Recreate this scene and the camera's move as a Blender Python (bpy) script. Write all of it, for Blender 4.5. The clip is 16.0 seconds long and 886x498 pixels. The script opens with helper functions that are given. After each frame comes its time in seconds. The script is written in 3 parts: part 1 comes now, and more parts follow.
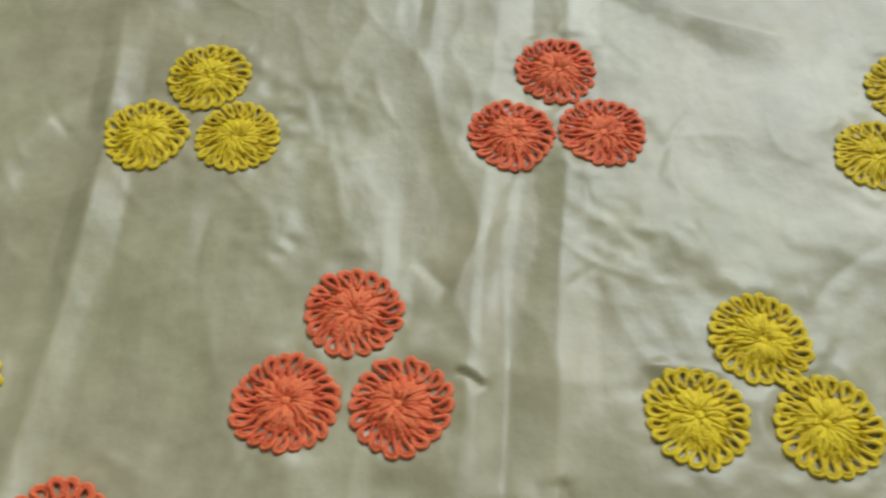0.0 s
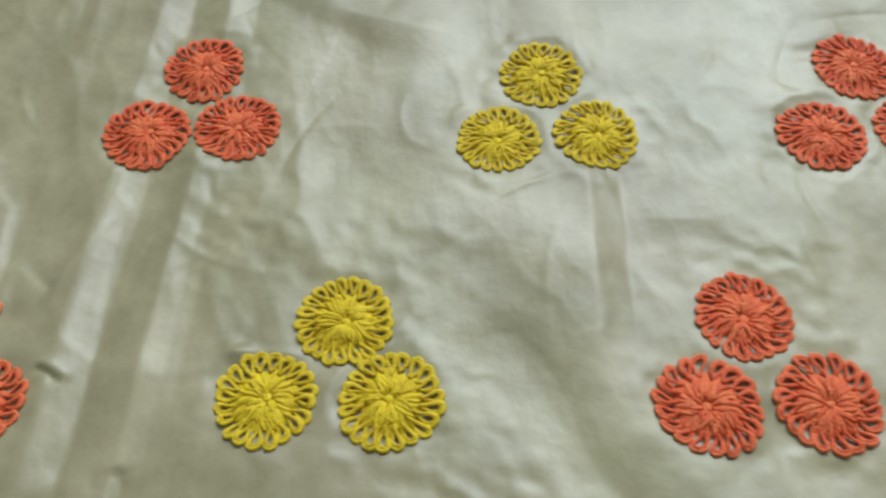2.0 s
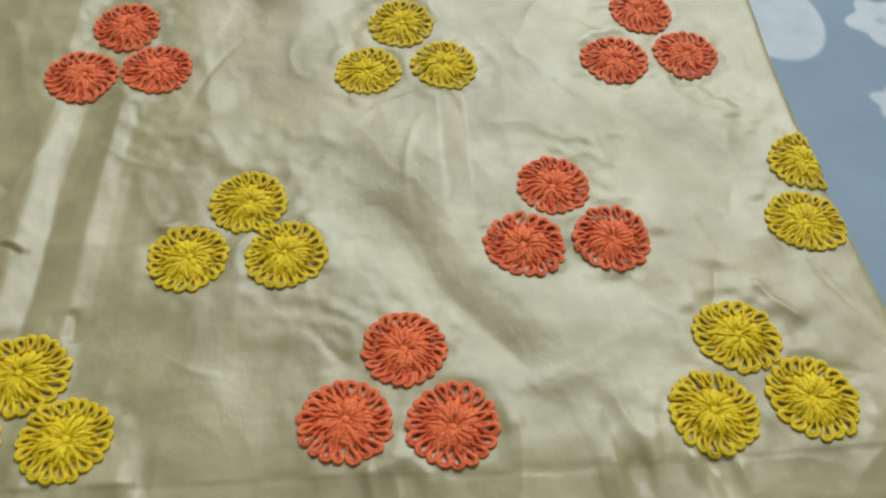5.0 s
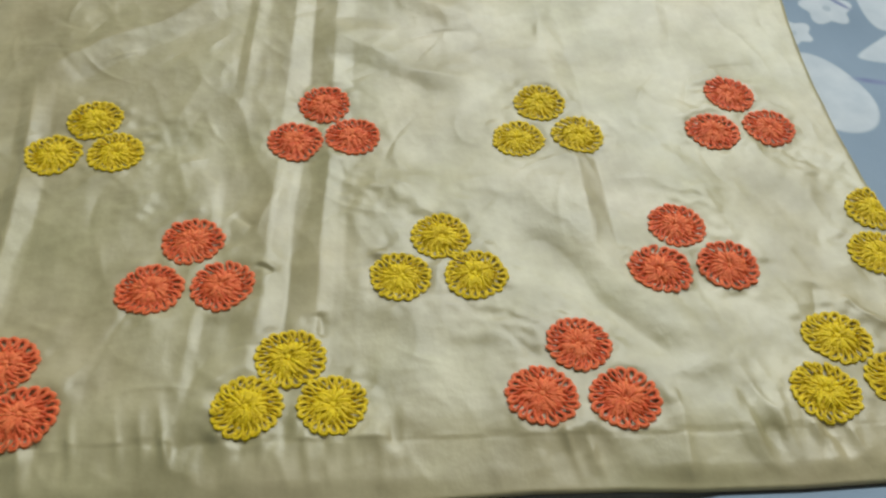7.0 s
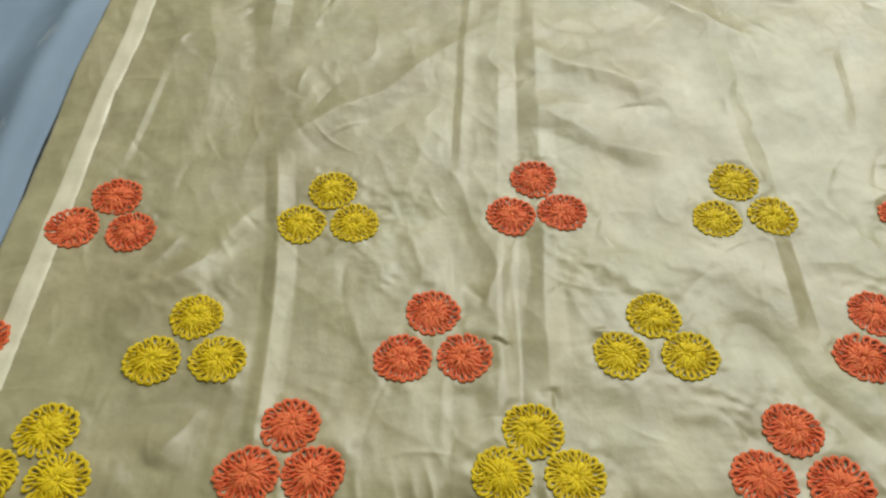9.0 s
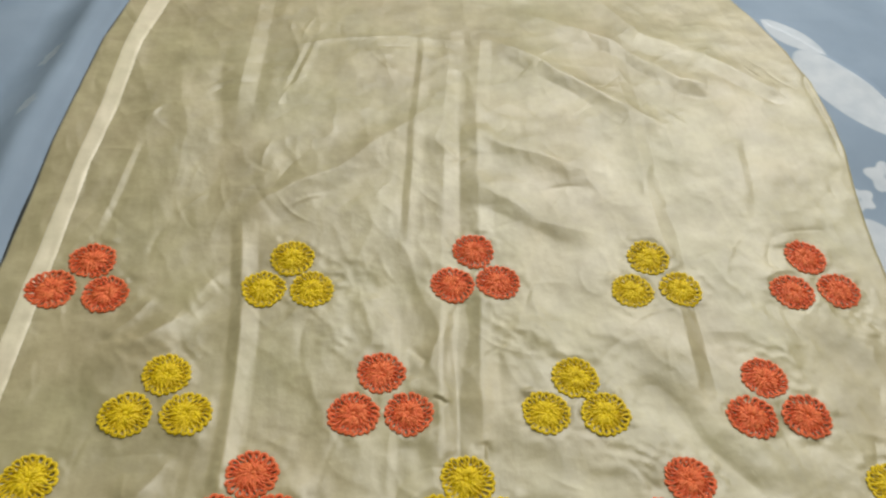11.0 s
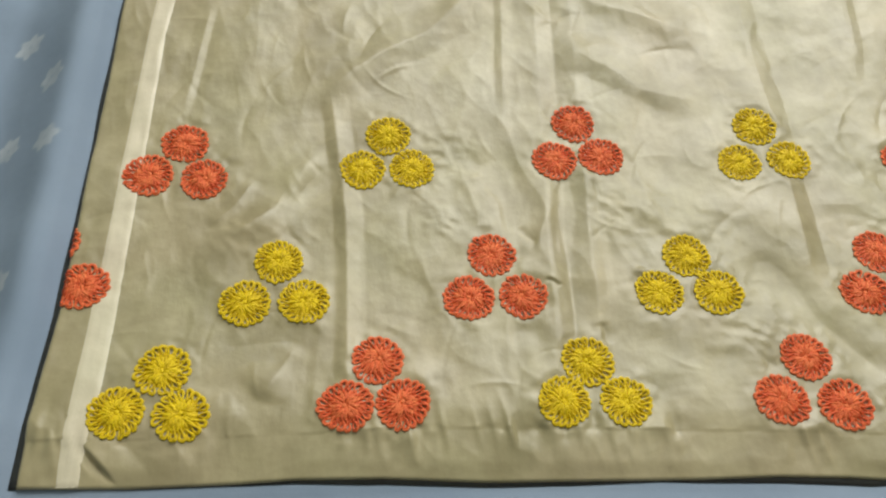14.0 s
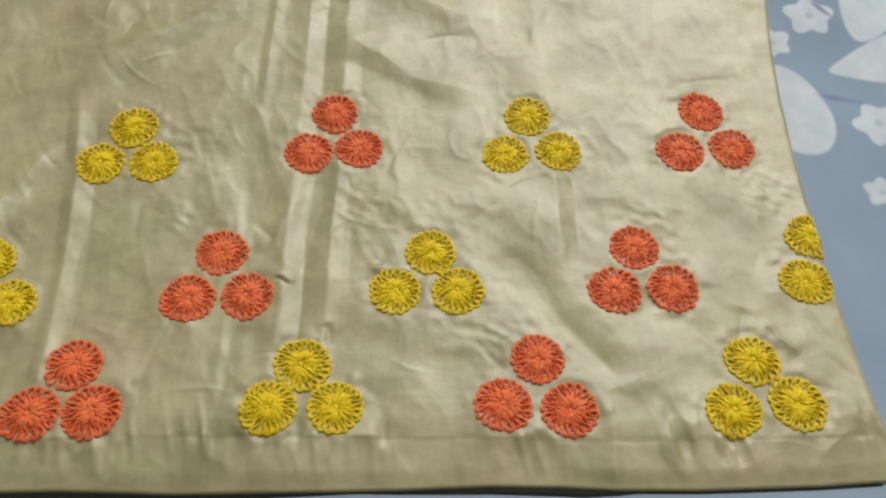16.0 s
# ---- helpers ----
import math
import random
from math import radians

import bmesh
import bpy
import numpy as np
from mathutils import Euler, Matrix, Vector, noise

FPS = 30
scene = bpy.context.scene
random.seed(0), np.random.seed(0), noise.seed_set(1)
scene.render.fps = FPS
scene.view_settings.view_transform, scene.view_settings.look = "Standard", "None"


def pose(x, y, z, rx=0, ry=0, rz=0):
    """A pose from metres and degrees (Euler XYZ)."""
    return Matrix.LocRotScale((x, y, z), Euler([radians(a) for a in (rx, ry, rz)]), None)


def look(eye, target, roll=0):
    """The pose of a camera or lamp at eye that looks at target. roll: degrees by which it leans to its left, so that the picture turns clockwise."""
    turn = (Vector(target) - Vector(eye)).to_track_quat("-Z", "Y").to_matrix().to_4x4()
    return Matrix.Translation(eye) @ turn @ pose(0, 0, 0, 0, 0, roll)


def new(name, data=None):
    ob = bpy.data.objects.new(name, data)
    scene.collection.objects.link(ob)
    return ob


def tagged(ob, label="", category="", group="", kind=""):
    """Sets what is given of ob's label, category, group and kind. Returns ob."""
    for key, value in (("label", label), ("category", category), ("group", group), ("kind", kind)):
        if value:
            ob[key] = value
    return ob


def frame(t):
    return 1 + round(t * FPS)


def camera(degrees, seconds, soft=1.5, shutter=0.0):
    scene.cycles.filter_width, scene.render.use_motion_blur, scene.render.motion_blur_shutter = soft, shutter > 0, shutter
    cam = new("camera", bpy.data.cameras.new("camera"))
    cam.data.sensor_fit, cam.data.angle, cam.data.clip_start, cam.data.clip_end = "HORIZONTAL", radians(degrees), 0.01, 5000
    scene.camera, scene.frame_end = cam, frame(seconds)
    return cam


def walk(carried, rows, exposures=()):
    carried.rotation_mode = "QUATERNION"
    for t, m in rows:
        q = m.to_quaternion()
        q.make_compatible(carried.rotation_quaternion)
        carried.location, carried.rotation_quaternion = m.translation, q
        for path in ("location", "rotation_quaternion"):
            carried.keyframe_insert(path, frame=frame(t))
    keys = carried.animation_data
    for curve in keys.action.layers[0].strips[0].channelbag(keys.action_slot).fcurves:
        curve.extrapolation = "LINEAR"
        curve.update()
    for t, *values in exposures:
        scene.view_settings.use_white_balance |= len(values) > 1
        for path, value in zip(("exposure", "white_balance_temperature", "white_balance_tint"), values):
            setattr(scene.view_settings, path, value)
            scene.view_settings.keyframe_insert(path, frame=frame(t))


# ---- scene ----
# ---------------------------------------------------------------- camera
cam = camera(58.3, 16.0, soft=2.4, shutter=0.4)
METRES, EYE, TILT, LEAN, TURN = 0.9, 0.24, -58.24, 0.0, 0.0
ROWS = [
    (0.0, 0.0, 0.0, 0.0, -0.0, 0.0, 0.0),
    (0.5, 0.0413, -0.0014, -0.0036, -0.39, 0.48, 0.56),
    (1.0, 0.0755, 0.0, -0.0056, -1.12, 0.7, 1.28),
    (1.5, 0.1049, -0.0007, -0.0062, -1.77, 0.76, 1.99),
    (2.0, 0.1383, -0.0095, -0.0107, -2.39, 0.61, 2.82),
    (2.5, 0.1699, -0.0174, -0.0161, -2.93, 0.59, 3.54),
    (3.0, 0.1827, -0.0266, -0.0213, -3.29, 0.39, 4.04),
    (5.5, 0.1231, -0.1095, -0.0988, -7.27, 4.88, 6.08),
    (6.0, 0.0974, -0.1334, -0.1086, -7.44, 6.42, 5.94),
    (6.5, 0.0734, -0.1584, -0.1155, -7.53, 7.81, 5.89),
    (7.0, 0.0513, -0.1842, -0.116, -6.74, 9.16, 5.53),
    (7.5, 0.0212, -0.1953, -0.1087, -5.66, 9.7, 4.94),
    (8.0, -0.0093, -0.2065, -0.1003, -4.2, 9.85, 4.18),
    (8.5, -0.0291, -0.2245, -0.0752, -2.43, 9.05, 3.33),
    (11.0, -0.0488, -0.3114, -0.043, -5.85, 10.59, 2.19),
    (11.5, -0.0393, -0.3082, -0.0489, -5.82, 6.01, 2.75),
    (12.0, -0.0373, -0.3263, -0.031, -5.35, 1.45, 3.22),
    (12.5, -0.0641, -0.345, -0.0155, -5.35, 0.01, 3.29),
    (13.0, -0.0951, -0.3364, -0.0095, -5.14, -0.55, 3.08),
    (13.5, -0.1148, -0.3138, -0.002, -5.19, -0.86, 3.05),
    (14.0, -0.1207, -0.2931, -0.0045, -5.16, -1.19, 3.22),
    (14.5, -0.0878, -0.2819, -0.0042, -5.0, -1.38, 3.24),
    (15.0, -0.0222, -0.2836, -0.013, -5.0, -1.42, 3.28),
    (15.5, 0.0314, -0.2773, -0.0146, -5.22, -1.42, 3.4),
    (16.0, 0.0709, -0.2785, -0.017, -5.29, -1.36, 3.46),
]
# the clip's camera warms its picture between the first and the second stretch
EXPOSURES = [(0.0, -0.14, 5700, 5), (3.2, -0.08, 5500, 5), (5.5, -0.13, 6250, 3), (7.5, -0.10, 6300, 3), (8.5, -0.08, 6400, 2), (11.0, -0.05, 6700, 8), (12.3, -0.04, 6650, 8), (14.0, 0.03, 6650, 7), (16.0, -0.07, 6600, 8)]
PATH = [(t, pose(0, 0, EYE, TILT, LEAN, TURN) @ pose(METRES * x, METRES * y, METRES * z, 90 + pitch, roll, yaw)) for t, x, y, z, yaw, pitch, roll in ROWS]
PATH += [
    (3.2, look((0.165, -0.035, 0.249), (0.286, 1.033, -1.438), 1.3)),
    (5.3, look((0.122, -0.120, 0.279), (0.398, 1.031, -1.333), 5.3)),
    (8.7, look((-0.033, -0.155, 0.384), (0.043, 1.123, -1.152), -0.0)),
    (10.8, look((-0.053, -0.178, 0.460), (0.144, 1.158, -1.016), 5.6)),
]
walk(cam, sorted(PATH, key=lambda row: row[0]), EXPOSURES)

# ---------------------------------------------------------------- world and light
world = bpy.data.worlds.new("sky_world")
world.use_nodes = True
scene.world = world
wn = world.node_tree.nodes
sky = wn.new("ShaderNodeTexSky")
sky.sky_type, sky.sun_disc = "NISHITA", False
sky.sun_elevation, sky.sun_rotation = radians(42), radians(60)
wn["Background"].inputs["Strength"].default_value = 0.12
world.node_tree.links.new(sky.outputs[0], wn["Background"].inputs["Color"])

# daylight through an inferred, unseen window in the wall beyond the bed's head
ROOM = dict(x0=-1.9, x1=4.6, y0=-1.9, y1=1.9, z0=-0.56, z1=2.95)
WIN = dict(x0=-0.2, x1=2.05, z0=1.3, z1=2.8)
day = bpy.data.lights.new("window_daylight", "AREA")
day.shape, day.size, day.size_y, day.energy, day.color = "RECTANGLE", WIN["x1"] - WIN["x0"] - 0.06, WIN["z1"] - WIN["z0"] - 0.06, 112.0, (1.0, 0.985, 0.95)
lamp = new("window_daylight", day)
mid_x, mid_z = (WIN["x0"] + WIN["x1"]) / 2, (WIN["z0"] + WIN["z1"]) / 2
lamp.matrix_world = look((mid_x, ROOM["y1"] + 0.06, mid_z), (0.3, 0.2, 0.2))


# ---------------------------------------------------------------- materials
def material(name, colour, rough=0.6, spec=0.5, metal=0.0):
    m = bpy.data.materials.new(name)
    m.use_nodes = True
    b = m.node_tree.nodes["Principled BSDF"]
    b.inputs["Base Color"].default_value = (*colour, 1)
    b.inputs["Roughness"].default_value = rough
    b.inputs["Specular IOR Level"].default_value = spec
    b.inputs["Metallic"].default_value = metal
    return m, m.node_tree.nodes, m.node_tree.links, b


def noise_node(nodes, links, scale, detail=3.0, stretch=(1, 1, 1), coords="Object"):
    tc, mp, n = nodes.new("ShaderNodeTexCoord"), nodes.new("ShaderNodeMapping"), nodes.new("ShaderNodeTexNoise")
    mp.inputs["Scale"].default_value = stretch
    n.inputs["Scale"].default_value, n.inputs["Detail"].default_value = scale, detail
    links.new(tc.outputs[coords], mp.inputs[0])
    links.new(mp.outputs[0], n.inputs["Vector"])
    return n


def vary(nodes, links, source, lo, hi, colour_a, colour_b):
    r = nodes.new("ShaderNodeValToRGB")
    r.color_ramp.elements[0].position, r.color_ramp.elements[1].position = lo, hi
    r.color_ramp.elements[0].color, r.color_ramp.elements[1].color = (*colour_a, 1), (*colour_b, 1)
    links.new(source, r.inputs[0])
    return r


def bump(nodes, links, b, source, strength, distance, after=None):
    n = nodes.new("ShaderNodeBump")
    n.inputs["Strength"].default_value, n.inputs["Distance"].default_value = strength, distance
    links.new(source, n.inputs["Height"])
    if after:
        links.new(after.outputs[0], n.inputs["Normal"])
    links.new(n.outputs[0], b.inputs["Normal"])
    return n


def satin(name, dark, light, rough):
    """Woven satin: slow tone drift, fine slub along the weave, soft crumple."""
    m, nodes, links, b = material(name, light, rough, 0.62)
    drift = noise_node(nodes, links, 34.0, 6.0)
    drift.inputs["Roughness"].default_value = 0.6
    tone = vary(nodes, links, drift.outputs["Fac"], 0.34, 0.66, dark, light)
    slub = noise_node(nodes, links, 260.0, 2.0, (1.0, 0.12, 1.0))
    mix = nodes.new("ShaderNodeMixRGB")
    mix.blend_type, mix.inputs["Fac"].default_value = "MULTIPLY", 0.35
    links.new(tone.outputs[0], mix.inputs[1])
    links.new(vary(nodes, links, slub.outputs["Fac"], 0.3, 0.7, (0.86, 0.86, 0.84), (1, 1, 1)).outputs[0], mix.inputs[2])
    hue = nodes.new("ShaderNodeMixRGB")
    hue.blend_type, hue.inputs["Fac"].default_value = "MULTIPLY", 1.0
    warm = noise_node(nodes, links, 11.0, 4.0)
    links.new(mix.outputs[0], hue.inputs[1])
    links.new(vary(nodes, links, warm.outputs["Fac"], 0.34, 0.66, (0.962, 0.99, 0.945), (0.99, 0.968, 0.975)).outputs[0], hue.inputs[2])
    links.new(hue.outputs[0], b.inputs["Base Color"])
    crumple = noise_node(nodes, links, 75.0, 4.0)
    first = bump(nodes, links, b, crumple.outputs["Fac"], 0.24, 0.0020)
    weave = noise_node(nodes, links, 700.0, 2.0, (1.0, 0.35, 1.0))
    bump(nodes, links, b, weave.outputs["Fac"], 0.10, 0.0005, first)
    gloss = noise_node(nodes, links, 30.0, 3.0)
    mr = nodes.new("ShaderNodeMapRange")
    mr.inputs["To Min"].default_value, mr.inputs["To Max"].default_value = rough - 0.13, rough + 0.10
    links.new(gloss.outputs["Fac"], mr.inputs["Value"])
    links.new(mr.outputs[0], b.inputs["Roughness"])
    b.inputs["Sheen Weight"].default_value, b.inputs["Sheen Roughness"].default_value = 0.10, 0.4
    return m


def yarn(name, dark, light):
    """Silky embroidery thread; each stitch has its own tone."""
    m, nodes, links, b = material(name, light, 0.52, 0.33)
    stitch = nodes.new("ShaderNodeNewGeometry")
    tone = vary(nodes, links, stitch.outputs["Random Per Island"], 0.0, 1.0, dark, light)
    fine = noise_node(nodes, links, 420.0, 3.0)
    mix = nodes.new("ShaderNodeMixRGB")
    mix.blend_type, mix.inputs["Fac"].default_value = "MULTIPLY", 0.6
    links.new(tone.outputs[0], mix.inputs[1])
    links.new(vary(nodes, links, fine.outputs["Fac"], 0.3, 0.7, (0.76, 0.72, 0.70), (1.0, 1.0, 1.0)).outputs[0], mix.inputs[2])
    links.new(mix.outputs[0], b.inputs["Base Color"])
    strand = noise_node(nodes, links, 1300.0, 3.0)
    bump(nodes, links, b, strand.outputs["Fac"], 0.8, 0.0008)
    b.inputs["Sheen Weight"].default_value, b.inputs["Sheen Roughness"].default_value = 0.05, 0.3
    return m


def cotton(name, dark, light, scale=9.0):
    m, nodes, links, b = material(name, light, 0.85, 0.25)
    drift = noise_node(nodes, links, scale, 4.0)
    tone = vary(nodes, links, drift.outputs["Fac"], 0.3, 0.7, dark, light)
    links.new(tone.outputs[0], b.inputs["Base Color"])
    soft = noise_node(nodes, links, 40.0, 3.0)
    first = bump(nodes, links, b, soft.outputs["Fac"], 0.2, 0.003)
    weave = noise_node(nodes, links, 900.0, 2.0)
    bump(nodes, links, b, weave.outputs["Fac"], 0.2, 0.0006, first)
    return m


def plaster(name, colour, scale=6.0, rough=0.85):
    m, nodes, links, b = material(name, colour, rough, 0.3)
    drift = noise_node(nodes, links, scale, 4.0)
    tone = vary(nodes, links, drift.outputs["Fac"], 0.3, 0.7, tuple(0.9 * c for c in colour), colour)
    links.new(tone.outputs[0], b.inputs["Base Color"])
    grain = noise_node(nodes, links, 120.0, 3.0)
    bump(nodes, links, b, grain.outputs["Fac"], 0.15, 0.002)
    return m


SATIN = satin("beige_satin", (0.294, 0.257, 0.140), (0.417, 0.366, 0.217), 0.46)
# lighter copy of the beige satin, for the lit face of a pressed fold
LIT_FOLD = satin("lit_fold_satin", (0.62, 0.57, 0.42), (0.72, 0.66, 0.50), 0.48)
# near-black colour for the shaded gap below hem and left border
GAP_SHADE = satin("gap_shade_satin", (0.014, 0.016, 0.015), (0.026, 0.028, 0.024), 0.6)
ORANGE = yarn("orange_thread", (0.74, 0.113, 0.034), (0.92, 0.242, 0.080))
YELLOW = yarn("yellow_thread", (0.68, 0.475, 0.003), (0.90, 0.69, 0.011))
SHEET = cotton("blue_grey_cotton", (0.205, 0.270, 0.355), (0.258, 0.328, 0.42))
def dye(mat, attribute, dark, light):
    """Lays a printed colour over a cotton's tone where the attribute says."""
    nodes, links = mat.node_tree.nodes, mat.node_tree.links
    b = nodes["Principled BSDF"]
    under = b.inputs["Base Color"].links[0].from_socket
    where = nodes.new("ShaderNodeAttribute")
    where.attribute_name = attribute
    worn = noise_node(nodes, links, 60.0, 4.0)
    tone = vary(nodes, links, worn.outputs["Fac"], 0.3, 0.7, dark, light)
    mix = nodes.new("ShaderNodeMixRGB")
    links.new(where.outputs["Fac"], mix.inputs["Fac"])
    links.new(under, mix.inputs[1])
    links.new(tone.outputs[0], mix.inputs[2])
    links.new(mix.outputs[0], b.inputs["Base Color"])


dye(SHEET, "white_print", (0.44, 0.49, 0.55), (0.53, 0.57, 0.62))
# dimmer than the white print, for the small blossoms on the left
dye(SHEET, "faint_print", (0.30, 0.355, 0.42), (0.42, 0.47, 0.52))
dye(SHEET, "slate_print", (0.17, 0.20, 0.34), (0.21, 0.24, 0.38))
# mid-tone on unseen walls and ceiling, picked to hold back bounced light
WALL = plaster("buff_wall_paint", (0.50, 0.48, 0.44))
# green put on the unseen west wall to tint light bounced from the left
GREEN_BOUNCE = plaster("green_bounce_paint", (0.44, 0.50, 0.42))
FLOOR = plaster("floor_tile", (0.42, 0.38, 0.32), 3.0, 0.4)
FRAME = plaster("window_frame_paint", (0.7, 0.7, 0.68), 20.0, 0.5)


# ---------------------------------------------------------------- geometry helpers
def mesh_object(name, verts, faces, mat, parent=None, smooth=True, label="", at=None):
    me = bpy.data.meshes.new(name)
    origin = np.array(at if at is not None else (0.0, 0.0, 0.0))
    me.from_pydata([tuple(v) for v in (np.asarray(verts, float) - origin)], [], [tuple(int(i) for i in f) for f in faces])
    me.materials.append(mat)
    if smooth:
        me.polygons.foreach_set("use_smooth", np.ones(len(me.polygons), dtype=bool))
    me.update()
    ob = new(name, me)
    if parent is not None:
        ob.parent = parent
        ob.matrix_basis = Matrix.Translation(Vector(origin) - parent.matrix_basis.translation - (parent.parent.matrix_basis.translation if parent.parent else Vector()))
    else:
        ob.matrix_basis = Matrix.Translation(origin)
    if label:
        tagged(ob, label)
    return ob


def box(name, lo, hi, mat, parent=None, bevel=0.0):
    bm = bmesh.new()
    bmesh.ops.create_cube(bm, size=1.0)
    for v in bm.verts:
        v.co = Vector([lo[k] + (v.co[k] + 0.5) * (hi[k] - lo[k]) for k in range(3)])
    if bevel:
        bmesh.ops.bevel(bm, geom=bm.edges[:], offset=bevel, segments=3, affect="EDGES", profile=0.5)
    me = bpy.data.meshes.new(name)
    bm.to_mesh(me)
    bm.free()
    me.materials.append(mat)
    ob = new(name, me)
    ob.parent = parent
    return ob


TABLE = np.random.RandomState(5).rand(256, 256)


def lattice(x, y, cell, seed=0):
    """Smooth value noise between -1 and 1 on a lattice of that cell."""
    gx, gy = np.asarray(x, float) / cell + 37.3 * seed, np.asarray(y, float) / cell + 91.7 * seed
    ix, iy = np.floor(gx).astype(int), np.floor(gy).astype(int)
    fx, fy = gx - ix, gy - iy
    fx, fy = fx * fx * fx * (fx * (fx * 6 - 15) + 10), fy * fy * fy * (fy * (fy * 6 - 15) + 10)
    v = lambda a, b: TABLE[(ix + a) % 256, (iy + b) % 256]
    return 2 * ((v(0, 0) * (1 - fx) + v(1, 0) * fx) * (1 - fy) + (v(0, 1) * (1 - fx) + v(1, 1) * fx) * fy) - 1


def smooth01(t):
    t = np.clip(t, 0, 1)
    return t * t * (3 - 2 * t)


# ---------------------------------------------------------------- the lie of the cloth
def bed_z(x, y):
    """The soft hollow of the bed under the cloth."""
    x, y = np.clip(x, -0.36, 0.40), np.asarray(y, float)
    under = np.clip(hem_seam(x) + 0.012 - y, 0, 0.048)
    fall = np.interp(x, [-0.25, 0.0, 0.20], [0.22, 0.18, 0.10]) * under * under / (under + 0.010)
    y = np.clip(np.where(y > 0.30, 0.30 + 0.10 * (1 - np.exp(-np.maximum(y - 0.30, 0) / 0.10)), y), -0.10, 0.5)
    return 0.0105 + -0.0067 * x + -0.0705 * y + 0.079 * x * x + 0.0284 * x * y + 0.2524 * y * y - fall


def edge_left(y):
    return np.interp(y, [-0.02, 0.005, 0.055, 0.094, 0.145, 0.186, 0.28, 0.345, 0.418, 0.496, 0.556, 0.72, 1.0], [-0.311, -0.3093, -0.306, -0.3025, -0.3013, -0.2995, -0.294, -0.290, -0.283, -0.276, -0.265, -0.232, -0.205])


def edge_right(y):
    return np.interp(y, [-0.06, -0.018, 0.018, 0.057, 0.116, 0.167, 0.212, 0.264, 0.32, 0.355, 0.415, 0.465, 0.517, 0.56, 0.72, 1.0], [0.347, 0.3485, 0.351, 0.353, 0.3585, 0.3635, 0.3685, 0.376, 0.386, 0.390, 0.391, 0.386, 0.374, 0.362, 0.315, 0.285])


def edge_hem(x):
    return np.interp(x, [-0.31, -0.25, -0.19, -0.16, -0.11, -0.05, 0.0, 0.07, 0.12, 0.16, 0.19, 0.235, 0.30, 0.35], [-0.0130, -0.0173, -0.0190, -0.0190, -0.0220, -0.0290, -0.0325, -0.0378, -0.0405, -0.0450, -0.0495, -0.0540, -0.0582, -0.0600])


def hem_seam(x):
    return np.interp(x, [-0.31, -0.21, -0.12, -0.083, 0.009, 0.103, 0.197, 0.35], [0.013, 0.0085, 0.006, 0.005, -0.003, -0.0115, -0.023, -0.034])


CLOTH_TOP = 0.95

